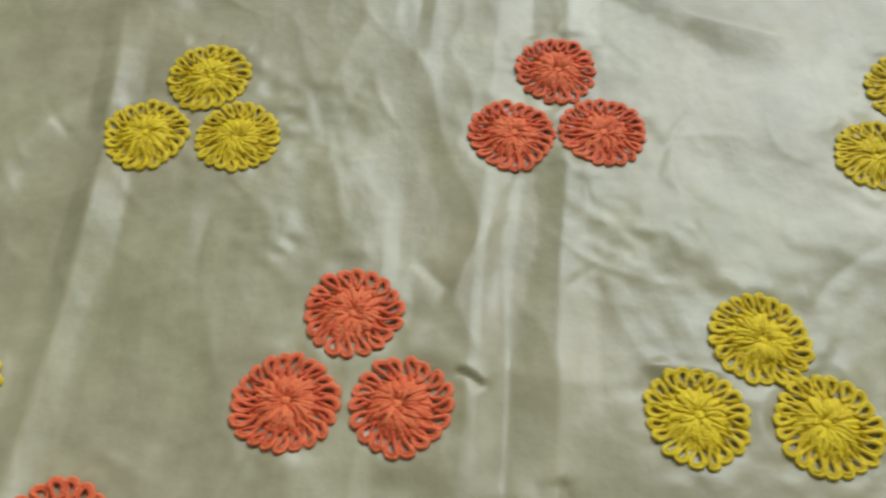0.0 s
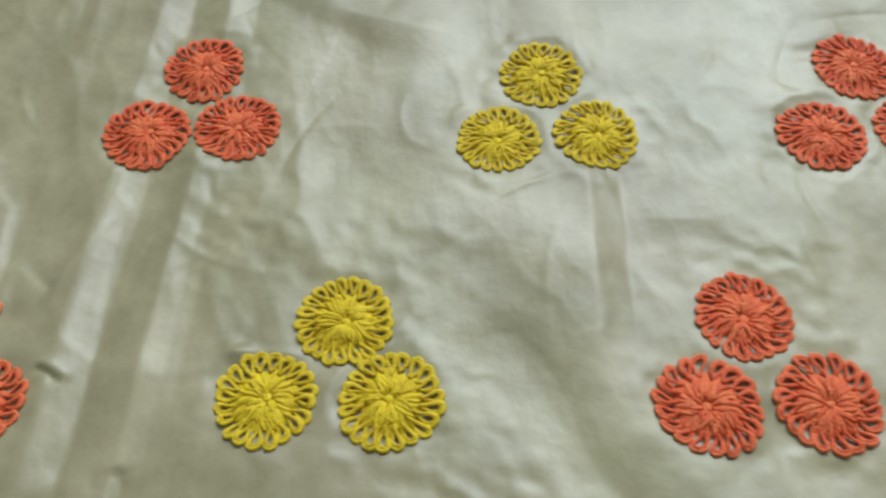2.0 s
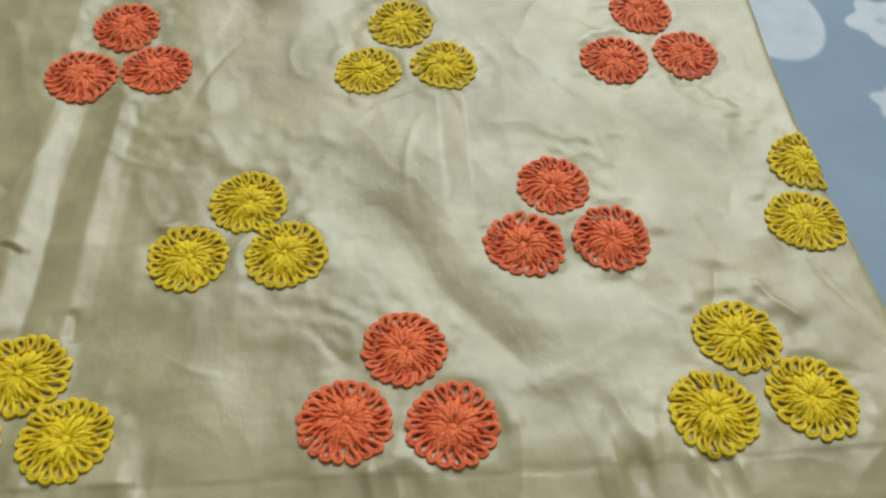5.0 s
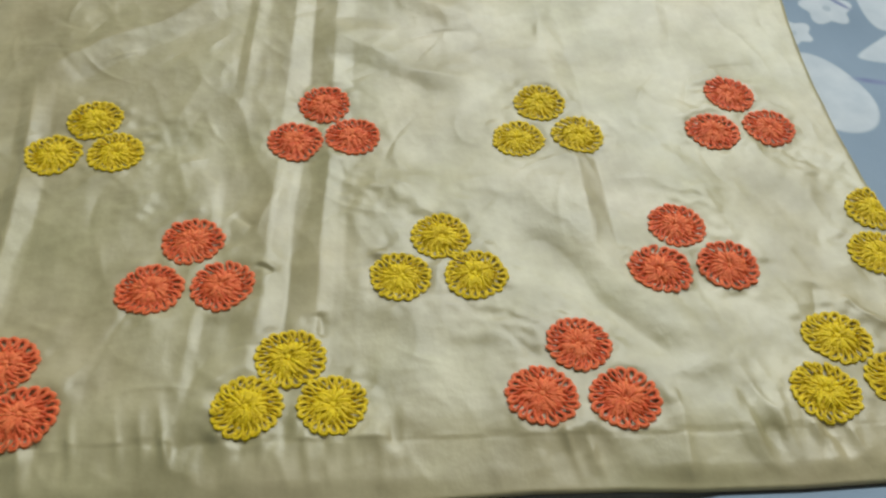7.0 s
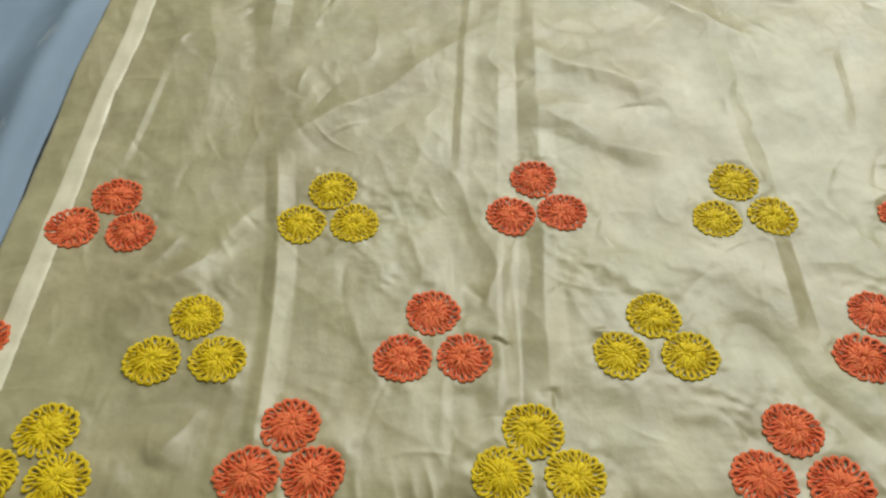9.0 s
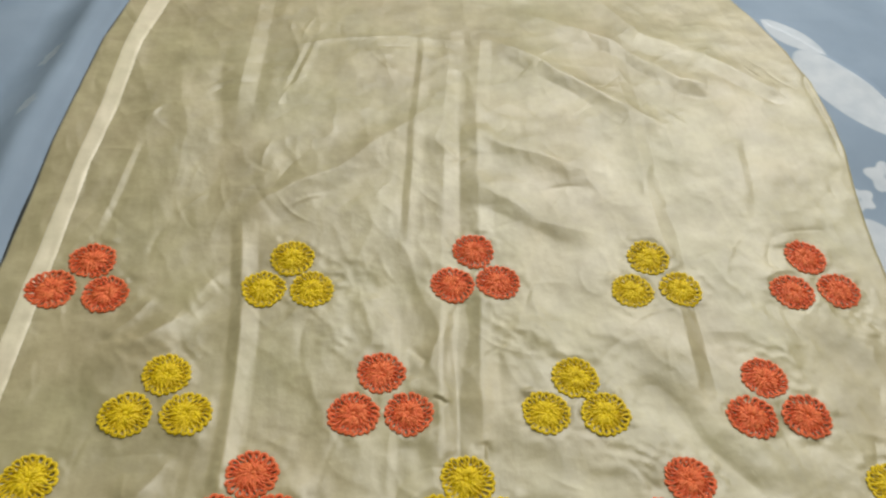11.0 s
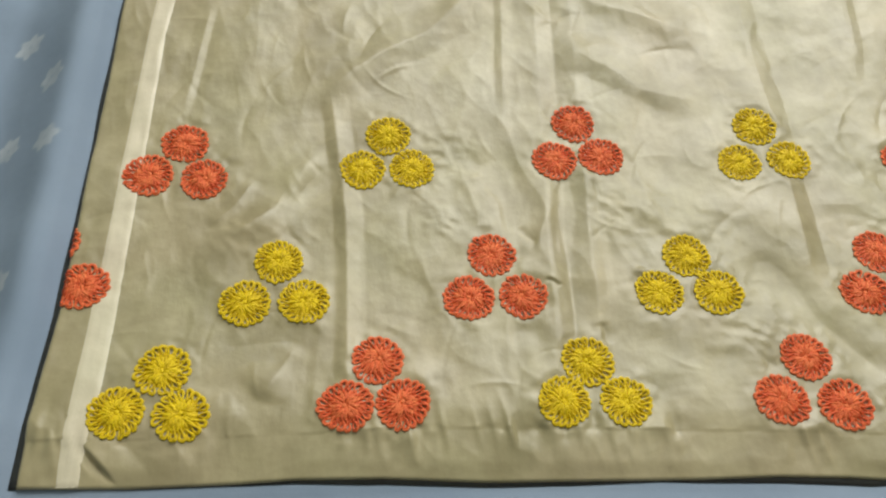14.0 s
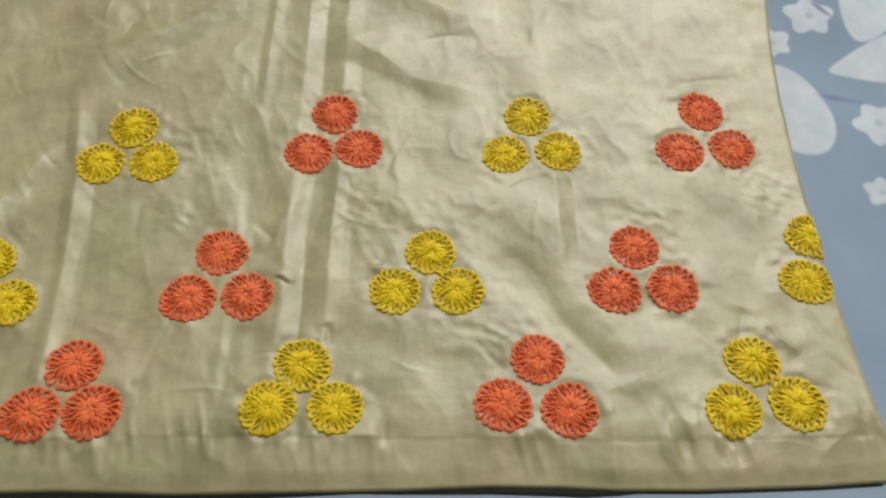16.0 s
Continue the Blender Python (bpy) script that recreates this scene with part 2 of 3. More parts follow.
# pressed creases and soft folds: depth in mm (minus: a valley), width to its left and right in mm, and its line
CREASES = [
    (1.6, 15, 8, (-0.205, 0.135), (-0.163, 0.171), (-0.142, 0.215)),
    (2.4, 15, 15, (-0.150, 0.250), (-0.111, 0.286), (-0.058, 0.317), (-0.005, 0.366), (0.03, 0.405)),
    (-1.0, 12, 12, (-0.120, 0.255), (-0.058, 0.295), (0.0, 0.335)),
    (2.4, 20, 17, (0.042, 0.308), (0.079, 0.279), (0.103, 0.254), (0.159, 0.234)),
    (-1.0, 15, 15, (0.05, 0.283), (0.088, 0.252), (0.118, 0.231)),
    (2.3, 17, 14, (0.049, 0.375), (0.074, 0.348), (0.116, 0.328), (0.160, 0.300)),
    (2.8, 17, 13, (0.076, 0.506), (0.132, 0.460), (0.182, 0.408), (0.208, 0.382), (0.245, 0.345)),
    (-0.9, 10, 12, (0.100, 0.465), (0.150, 0.420), (0.190, 0.375)),
    (2.6, 16, 13, (0.120, 0.552), (0.149, 0.530), (0.210, 0.488), (0.261, 0.424), (0.310, 0.404)),
    (-1.1, 10, 12, (0.165, 0.498), (0.215, 0.462), (0.262, 0.404), (0.31, 0.388)),
    (1.9, 14, 12, (0.205, 0.590), (0.241, 0.498), (0.290, 0.466)),
    (1.7, 12, 11, (0.285, 0.475), (0.329, 0.428), (0.362, 0.392)),
    (-0.9, 8, 10, (0.29, 0.445), (0.325, 0.408), (0.352, 0.376)),
    (-1.2, 4, 3, (0.388, 0.470), (0.384, 0.415), (0.383, 0.350), (0.379, 0.300)),
    (-0.22, 4, 4, (-0.242, 0.401), (-0.122, 0.401), (0.018, 0.398)),
    (0.6, 4, 3, (-0.116, 0.477), (-0.069, 0.497), (-0.003, 0.503), (0.070, 0.494)),
    (-1.8, 15, 12, (0.150, 0.112), (0.175, 0.056), (0.200, 0.022), (0.21, 0.005)),
    (0.7, 13, 13, (0.168, 0.112), (0.194, 0.062), (0.222, 0.026)),
    (1.2, 7, 5, (0.196, 0.004), (0.192, -0.029), (0.189, -0.052)),
    (-0.5, 9, 9, (0.206, 0.217), (0.231, 0.166), (0.258, 0.120)),
    (0.4, 12, 9, (0.222, 0.222), (0.246, 0.172), (0.272, 0.128)),
    (-0.9, 4, 4, (0.290, 0.055), (0.281, 0.028)),
    (1.9, 10, 7, (-0.180, 0.028), (-0.168, 0.046), (-0.157, 0.064)),
    (1.2, 9, 7, (-0.215, 0.150), (-0.200, 0.168), (-0.186, 0.190)),
    (-0.9, 6, 4, (-0.152, 0.0655), (-0.19, 0.0655), (-0.205, 0.067)),
    (-1.6, 2, 2, (0.003, 0.1005), (0.008, 0.0975), (0.013, 0.0930)),
    (1.2, 2, 2, (0.004, 0.1020), (0.009, 0.0990), (0.015, 0.0945)),
    (1.0, 2, 3, (0.062, 0.102), (0.080, 0.1005), (0.092, 0.0965)),
    (-1.2, 2, 2, (0.0335, 0.066), (0.0345, 0.058), (0.0335, 0.050)),
    (1.2, 3, 3, (0.300, 0.045), (0.306, 0.030), (0.3155, 0.018)),
    (-1.0, 3, 3, (-0.010, 0.140), (-0.002, 0.132), (0.004, 0.128)),
    (0.9, 14, 10, (-0.20, 0.46), (-0.185, 0.36), (-0.19, 0.28)),
    (-1.2, 16, 12, (-0.165, 0.46), (-0.155, 0.36), (-0.16, 0.27)),
]

# sharp pressed pleats: offsets across the line and heights there, both in mm, and the line
PLEATS = [
    ((-34, -13, 0, 16, 28, 48), (0, 1.1, -0.9, 0.6, -0.4, 0), (0.069, 0.53), (0.049, 0.386), (0.0365, 0.254), (0.0255, 0.147), (0.0170, 0.060), (0.008, -0.02)),
    ((-32, -8, 0, 12, 36), (0, -0.7, 1.4, -0.9, 0), (-0.134, 0.275), (-0.130, 0.234), (-0.125, 0.161), (-0.127, 0.066), (-0.131, -0.01)),
    ((-40, -13, 0, 30), (0, 0.9, -0.8, 0), (0.222, 0.52), (0.216, 0.389), (0.2125, 0.317), (0.2105, 0.250), (0.2045, 0.165), (0.1995, 0.115), (0.193, 0.065)),
    ((-34, -14, 0, 12), (0, 0.9, -0.6, 0), (-0.120, 0.60), (-0.128, 0.459), (-0.134, 0.37)),
    ((-16, -6, 0, 9), (0, -0.4, 0.5, 0), (0.030, 0.53), (0.006, 0.350), (-0.008, 0.22)),
    ((-12, -5, 0, 8), (0, -0.5, 0.4, 0), (-0.138, 0.125), (-0.152, 0.0)),
    ((-14, -5, 0, 8), (0, 0.5, -0.4, 0), (-0.012, 0.19), (-0.026, 0.0)),
    ((-14, -5, 0, 8), (0, 0.5, -0.4, 0), (-0.215, 0.36), (-0.235, 0.24)),
    ((-20, -7, 0, 10), (0, 0.3, -0.3, 0), (0.300, 0.36), (0.290, 0.292), (0.272, 0.225)),
    ((-7, -1.8, 0.4, 16), (0, -2.0, 2.2, 0), (-0.280, 0.012), (-0.262, -0.008), (-0.247, -0.026)),
    ((-24, -12, 0, 20), (0, 0.5, -0.5, 0), (0.2075, 0.20), (0.203, 0.15), (0.1985, 0.105), (0.194, 0.07)),
    ((-24, -10, 0, 16, 24, 36), (0, 0.9, -0.7, 0.4, -0.4, 0), (0.0345, 0.21), (0.025, 0.145), (0.0165, 0.06), (0.008, -0.02)),
    ((-10, -4, 0, 4, 10), (0, 0.4, -0.3, 0.4, 0), (-0.080, 0.51), (-0.106, 0.41)),
]

FLOWERS = [  # centre and thread of every stitched flower, three to a sprig
    (-0.2348, 0.2220, "o"), (-0.2580, 0.1960, "o"), (-0.2207, 0.1916, "o"),
    (-0.0922, 0.2236, "y"), (-0.1121, 0.1955, "y"), (-0.0774, 0.1942, "y"),
    (0.0451, 0.2279, "o"), (0.0260, 0.1957, "o"), (0.0606, 0.1971, "o"),
    (0.1803, 0.2151, "y"), (0.1605, 0.1840, "y"), (0.1980, 0.1838, "y"),
    (0.3053, 0.2084, "o"), (0.2824, 0.1757, "o"), (0.3191, 0.1755, "o"),
    (-0.2905, 0.1115, "o"), (-0.3125, 0.1440, "o"),
    (-0.1697, 0.1237, "y"), (-0.1905, 0.0944, "y"), (-0.1535, 0.0937, "y"),
    (-0.0297, 0.1206, "o"), (-0.0484, 0.0890, "o"), (-0.0129, 0.0882, "o"),
    (0.1020, 0.1104, "y"), (0.0772, 0.0845, "y"), (0.1164, 0.0815, "y"),
    (0.2333, 0.1030, "o"), (0.2142, 0.0731, "o"), (0.2512, 0.0714, "o"),
    (0.3500, 0.1005, "y"), (0.3362, 0.0680, "y"),
    (-0.2365, 0.0512, "y"), (-0.2598, 0.0259, "y"), (-0.2237, 0.0223, "y"),
    (-0.1092, 0.0496, "o"), (-0.1293, 0.0210, "o"), (-0.0959, 0.0200, "o"),
    (0.0200, 0.0395, "y"), (0.0008, 0.0144, "y"), (0.0385, 0.0117, "y"),
    (0.1584, 0.0316, "o"), (0.1339, 0.0051, "o"), (0.1713, -0.0018, "o"),
    (0.2852, 0.0183, "y"), (0.2648, -0.0110, "y"), (0.3026, -0.0110, "y"),
]


# soft dents that tilt the cloth to the window (plus) or from it: centre, half length and width in mm, turn, slope
DENTS = [
    (-0.022, 0.170, 22, 9, 85, 0.13), (0.095, 0.160, 27, 21, 20, 0.11), (-0.163, 0.166, 36, 11, 35, 0.15),
    (-0.1725, 0.048, 15, 12, 40, 0.17), (-0.193, 0.030, 12, 9, 60, 0.11), (-0.155, 0.074, 11, 8, 80, -0.11),
    (-0.074, 0.0425, 16, 10, 15, 0.08), (-0.0125, 0.056, 11, 9, 90, 0.09), (-0.080, 0.112, 28, 20, 70, -0.07),
    (-0.073, 0.140, 20, 14, 0, -0.05), (0.110, 0.040, 22, 13, 10, -0.07), (0.255, 0.148, 32, 16, 130, 0.08),
    (0.160, 0.125, 34, 20, 80, -0.06), (0.225, 0.045, 24, 14, 60, 0.08), (0.060, 0.185, 18, 12, 30, 0.08),
    (-0.225, 0.120, 26, 16, 80, -0.06), (0.300, 0.130, 30, 18, 100, -0.05), (-0.035, 0.205, 16, 12, 120, -0.06),
]
# patches of fine puckers left by washing: centre and reach
PUCKERS = [(-0.051, 0.207, 0.022), (0.062, 0.146, 0.022), (0.252, 0.122, 0.020), (-0.060, 0.150, 0.018), (0.135, 0.052, 0.024), (-0.125, 0.028, 0.018), (0.110, 0.140, 0.020), (-0.200, 0.150, 0.018), (0.330, 0.140, 0.020)]


def beside(x, y, line):
    """Distance to a polyline, the signed way across it, the way along it, and its length."""
    pts = np.array(line)
    best, side, along, run = np.full(x.shape, 9.0), np.zeros(x.shape), np.zeros(x.shape), 0.0
    for a, b in zip(pts[:-1], pts[1:]):
        d = b - a
        size = np.hypot(*d)
        k = np.clip(((x - a[0]) * d[0] + (y - a[1]) * d[1]) / size**2, 0, 1)
        ox, oy = x - a[0] - k * d[0], y - a[1] - k * d[1]
        far = np.hypot(ox, oy)
        near = far < best
        best = np.where(near, far, best)
        across = ox if abs(d[1]) > abs(d[0]) else -oy
        side, along = np.where(near, across, side), np.where(near, run + k * size, along)
        run += size
    return best, side, along, run


def relief(x, y):
    x, y = np.asarray(x, float), np.asarray(y, float)
    h = 0.0011 * lattice(x, y, 0.075, 1) + 0.0006 * lattice(x, y, 0.034, 2) + 0.00030 * lattice(x, y, 0.0165, 3) + 0.00012 * lattice(x, y, 0.008, 4)
    for cell, size, seed in ((0.085, 0.0009, 31), (0.045, 0.0007, 32), (0.022, 0.00032, 33), (0.012, 0.00014, 34)):
        qx, qy = x + 0.35 * cell * lattice(x, y, cell, seed + 10), y + 0.35 * cell * lattice(x, y, cell, seed + 20)
        h = h + size * ((1 - np.abs(lattice(qx + 0.2 * qy, 0.5 * qy - 0.1 * qx, cell, seed))) ** 2 - 0.35)
    wx, wy = x + 0.0022 * lattice(x, y, 0.03, 5), y + 0.0022 * lattice(x, y, 0.03, 6)
    for depth, left, right, *line in CREASES:
        best, side, along, total = beside(wx, wy, line)
        width = np.where(side < 0, left, right) / 1000
        fade = smooth01(along / (0.22 * total) + 0.08) * smooth01((total - along) / (0.22 * total) + 0.08)
        h = h + depth / 1000 * 1.45 * fade * np.exp(-((best / width) ** (1.0 if left + right < 17 else 1.3)))
    px = x + 0.0006 * lattice(x, y, 0.05, 5)
    for offsets, heights, *line in PLEATS:
        best, side, along, total = beside(px, y, line)
        run_in = min(0.05, 0.3 * total)
        fade = smooth01(along / run_in) * smooth01((total - along) / run_in) * (0.85 + 0.3 * lattice(0 * x, y, 0.06, 19))
        h = h + 1.55 * fade * np.interp(np.sign(side) * best * 1000, offsets, heights) / 1000
    for cx, cy, long, wide, turn, slope in DENTS:
        c, k = math.cos(radians(turn)), math.sin(radians(turn))
        u, v = ((x - cx) * c + (y - cy) * k) * 1000 / long, ((y - cy) * c - (x - cx) * k) * 1000 / wide
        h = h - 1.5 * slope * (0.75 * (x - cx) + 0.66 * (y - cy)) * np.exp(-u * u - v * v)
    for cx, cy, reach in PUCKERS:
        h = h + 0.00055 * lattice(x + 0.3 * y, y, 0.0058, 51) * np.exp(-((x - cx) ** 2 + (y - cy) ** 2) / reach**2)
    # short stray wrinkles
    dice = np.random.RandomState(23)
    for _ in range(260):
        cx, cy, turn = dice.uniform(-0.29, 0.36), dice.uniform(-0.05, 0.52), dice.choice((1.5, 1.9, 0.7, 2.3, 0.1)) + dice.uniform(-0.4, 0.4)
        long, wide, depth = dice.uniform(0.006, 0.022), dice.uniform(0.0014, 0.0034), dice.choice((-1, 1)) * dice.uniform(0.00022, 0.00070)
        near = (np.abs(x - cx) < 0.05) & (np.abs(y - cy) < 0.05)
        if near.any():
            u = (x[near] - cx) * math.cos(turn) + (y[near] - cy) * math.sin(turn)
            v = (y[near] - cy) * math.cos(turn) - (x[near] - cx) * math.sin(turn) + 0.12 * u * u / long
            h[near] += depth * np.exp(-((u / long) ** 2)) * np.exp(-np.abs(v / wide) ** 1.2)
    # the stitched hem: a doubled band with puckers along its seam
    s = y - hem_seam(x)
    h = h - 0.0003 * smooth01(-s / 0.0015) - 0.0004 * np.exp(-((s / 0.0016) ** 2)) * (0.3 + lattice(x, 0 * y, 0.012, 9))
    h = h + 0.0022 * (1 - 2 * np.abs(lattice(x + 0.15 * y, y * 0.25, 0.0095, 7)) + 0.6 * lattice(x - 0.1 * y, y * 0.4, 0.0045, 18)) * np.exp(-np.abs(s) / 0.011) * smooth01(0.55 + lattice(x, 0 * y, 0.05, 17))
    # the thread draws the cloth together round each flower
    near = np.full(x.shape, 9.0)
    for fx, fy, _ in FLOWERS:
        near = np.minimum(near, np.hypot(x - fx, y - fy))
    h = h * (1 - 0.5 * smooth01((0.021 - near) / 0.007))
    ring = np.exp(-(((near - 0.0195) / 0.006) ** 2))
    h = h + ring * (0.0005 * lattice(x, y, 0.0065, 8) + 0.0001) - 0.0004 * (near < 0.014)
    return h


LIFT = 0.0045


def cloth_z(x, y):
    """Height of the cloth's upper face; its borders roll over and under."""
    x, y = np.asarray(x, float), np.asarray(y, float)
    lie = relief(x, y)
    lie = np.where(lie < -0.0012, -0.0012 + (lie + 0.0012) * 0.4, lie)
    flat = smooth01((y - edge_hem(x)) / 0.012)
    z = bed_z(x, y) + np.maximum(lie * flat - 0.0012 * (1 - flat), -0.0030)
    for gap, roll in ((x - edge_left(y), 0.0035), (edge_right(y) - x, 0.005), (y - edge_hem(x), 0.0018)):
        inside = np.clip(gap, 0, roll)
        z = z - (roll - np.sqrt(np.maximum(roll**2 - (roll - inside) ** 2, 0)))
    return z


GRID_X, GRID_Y = np.arange(-0.325, 0.405, 0.001), np.arange(-0.075, 0.275, 0.001)
GRID_Z = cloth_z(*np.meshgrid(GRID_X, GRID_Y))


def quick_z(x, y):
    """The cloth's height, looked up between the nodes of a fine grid."""
    gx, gy = np.clip((x + 0.325) / 0.001, 0, len(GRID_X) - 2), np.clip((y + 0.075) / 0.001, 0, len(GRID_Y) - 2)
    ix, iy = gx.astype(int), gy.astype(int)
    fx, fy = gx - ix, gy - iy
    return (GRID_Z[iy, ix] * (1 - fx) + GRID_Z[iy, ix + 1] * fx) * (1 - fy) + (GRID_Z[iy + 1, ix] * (1 - fx) + GRID_Z[iy + 1, ix + 1] * fx) * fy


def on_cloth(x, y, up):
    """A point of the embroidery, raised over the cloth; past a border it turns down with the cloth."""
    xl, xr = edge_left(y), edge_right(y)
    cx = np.clip(x, xl + 0.0012, xr - 0.0012)
    over = np.abs(x - cx)
    z = quick_z(cx, y) + up * (over < 1e-9) - over
    return np.stack([cx + np.sign(x - cx) * up, y, z], -1)


# ---------------------------------------------------------------- the room
def build_room():
    # unseen room added round the bed to close it in and bounce light
    r, t = ROOM, 0.12
    tagged(box("floor", (r["x0"] - t, r["y0"] - t, r["z0"] - 0.1), (r["x1"] + t, r["y1"] + t, r["z0"]), FLOOR), "unseen beige tiled floor, added under the bed", "floor", kind="structure")
    tagged(box("ceiling", (r["x0"] - t, r["y0"] - t, r["z1"]), (r["x1"] + t, r["y1"] + t, r["z1"] + 0.1), WALL), "unseen buff ceiling, added to close the room", "ceiling", kind="structure")
    tagged(box("wall_west", (r["x0"] - t, r["y0"], r["z0"]), (r["x0"], r["y1"], r["z1"]), GREEN_BOUNCE), "unseen wall, pale green to tint the light bounced from the left", "wall", kind="structure")
    tagged(box("wall_east", (r["x1"], r["y0"], r["z0"]), (r["x1"] + t, r["y1"], r["z1"]), WALL), "unseen buff wall, added to close the room", "wall", kind="structure")
    tagged(box("wall_south", (r["x0"] - t, r["y0"] - t, r["z0"]), (r["x1"] + t, r["y0"], r["z1"]), WALL), "unseen buff wall, added to close the room", "wall", kind="structure")
    bm = bmesh.new()
    y0, y1, w, xa, xb = r["y1"], r["y1"] + t, WIN, r["x0"] - t, r["x1"] + t
    for lo, hi in (((xa, y0, r["z0"]), (xb, y1, w["z0"])), ((xa, y0, w["z1"]), (xb, y1, r["z1"])), ((xa, y0, w["z0"]), (w["x0"], y1, w["z1"])), ((w["x1"], y0, w["z0"]), (xb, y1, w["z1"]))):
        cube = bmesh.ops.create_cube(bm, size=1.0)
        for v in cube["verts"]:
            v.co = Vector([lo[k] + (v.co[k] + 0.5) * (hi[k] - lo[k]) for k in range(3)])
    me = bpy.data.meshes.new("wall_north")
    bm.to_mesh(me)
    bm.free()
    me.materials.append(WALL)
    tagged(new("wall_north", me), "unseen buff wall, added with a window opening", "wall", kind="structure")
    win = tagged(new("window_1"), "unseen painted window frame, added in the wall opening", "window", kind="structure")
    f = 0.03
    for lo, hi in (((w["x0"], w["z0"]), (w["x1"], w["z0"] + f)), ((w["x0"], w["z1"] - f), (w["x1"], w["z1"])), ((w["x0"], w["z0"] + f), (w["x0"] + f, w["z1"] - f)), ((w["x1"] - f, w["z0"] + f), (w["x1"], w["z1"] - f))):
        box("window_frame", (lo[0], y0 + 0.072, lo[1]), (hi[0], y0 + 0.110, hi[1]), FRAME, win, 0.004)


# ---------------------------------------------------------------- the bed sheet
def sheet_z(x, y):
    x, y = np.asarray(x, float), np.asarray(y, float)
    z = bed_z(x, y) - LIFT
    out = edge_left(y) - x
    z = z + 0.009 * smooth01(out / 0.014) * np.exp(-(((out - 0.021) / 0.020) ** 2)) - 0.034 * smooth01((out - 0.018) / 0.075) * smooth01((y + 0.12) / 0.25)
    z = z - 0.0012 * np.exp(-((out / 0.03) ** 2)) + 0.0012 * np.exp(-(((y - edge_hem(x)) / 0.03) ** 2))
    away = smooth01(np.maximum(out, np.maximum(x - edge_right(y), edge_hem(x) - y)) / 0.03)
    z = z + away * (0.0035 * lattice(x, y, 0.11, 21) + 0.0012 * lattice(x, y, 0.04, 22))
    right = x - edge_right(y)
    fold = (right - 0.055) + 0.45 * (y - 0.42)
    z = z - 0.006 * smooth01(fold / 0.02) * smooth01((y - 0.22) / 0.12) * smooth01(right / 0.01)
    return z


def build_sheet():
    x0, x1, y0, y1 = -1.0, 1.0, -0.75, 1.30
    near = lambda a, b, lo, hi, step, far: np.unique(np.round(np.concatenate([np.arange(a, lo, far), np.arange(lo, hi, step), np.arange(hi, b, far), [b]]), 5))
    xs = np.unique(np.round(np.concatenate([np.arange(x0, -0.46, 0.03), np.arange(-0.46, -0.25, 0.002), np.arange(-0.25, 0.335, 0.008), np.arange(0.335, 0.50, 0.0011), np.arange(0.50, 0.60, 0.003), np.arange(0.60, x1, 0.03), [x1]]), 5))
    ys = near(y0, y1, -0.12, 0.60, 0.0014, 0.02)
    gx, gy = np.meshgrid(xs, ys)
    gz = sheet_z(gx, gy)
    rim = np.minimum(np.minimum(gx - x0, x1 - gx), np.minimum(gy - y0, y1 - gy))
    gz = gz - 0.05 * (1 - np.sqrt(1 - (1 - np.clip(rim / 0.05, 0, 1)) ** 2))
    verts = np.stack([gx, gy, gz], -1).reshape(-1, 3)
    ny, nx = gx.shape
    idx = np.arange(nx * ny).reshape(ny, nx)
    faces = np.stack([idx[:-1, :-1], idx[:-1, 1:], idx[1:, 1:], idx[1:, :-1]], -1).reshape(-1, 4).tolist()
    loop = np.concatenate([idx[0, :-1], idx[:-1, -1], idx[-1, :0:-1], idx[:0:-1, 0]])
    low = verts[loop].copy()
    low[:, 2] = ROOM["z0"] + 0.003
    low[:, :2] += 0.012 * np.sin(np.arange(len(loop)) * 0.55)[:, None] * np.sign(low[:, :2]) * (np.abs(low[:, :2]) > 0.7)
    base = len(verts)
    n = len(loop)
    faces += [(loop[(k + 1) % n], loop[k], base + k, base + (k + 1) % n) for k in range(n)]
    sheet = mesh_object("bed_sheet", np.concatenate([verts, low]), faces, SHEET)
    tagged(sheet, "blue-grey cotton bed sheet with white flower print", "bed sheet")

    # the dyed pattern, in the sheet's own surface: white blossoms and petals, slate stems
    vx, vy = verts[:, 0], verts[:, 1]
    white, faint, slate = np.zeros(len(verts)), np.zeros(len(verts)), np.zeros(len(verts))

    def blossom(cx, cy, radius, lobes, turn):
        dx, dy = vx - cx, vy - cy
        r, a = np.hypot(dx, dy), np.arctan2(dy, dx) - turn
        edge = radius * (0.86 + 0.14 * np.cos(lobes * a)) * (1 + 0.07 * np.cos(2 * a))
        return smooth01((edge - r) / 0.0022 + 0.5) * (1 - 0.45 * smooth01((0.16 * radius - r) / 0.0015 + 0.5))

    def oval(cx, cy, rx, ry, turn, taper=0.0):
        c, s = math.cos(turn), math.sin(turn)
        u, v = (c * (vx - cx) + s * (vy - cy)) / rx, (c * (vy - cy) - s * (vx - cx)) / ry
        rho = np.hypot(u, v / (1 + taper * np.clip(u, -1, 1)))
        return smooth01((1 - rho) * min(rx, ry) / 0.0020 + 0.5)

    for cx, cy, radius, turn in ((-0.366, 0.340, 0.0125, 0.3), (-0.336, 0.291, 0.0115, 1.0), (-0.330, 0.230, 0.011, 0.1), (-0.368, 0.242, 0.011, 0.7), (-0.348, 0.120, 0.011, 0.4), (-0.327, 0.487, 0.013, 0.2), (-0.322, 0.395, 0.011, 0.9), (-0.40, 0.43, 0.012, 0.5), (-0.405, 0.30, 0.011, 0.2), (-0.385, 0.18, 0.011, 0.8)):
        faint = np.maximum(faint, blossom(cx, cy, radius, 6, turn))
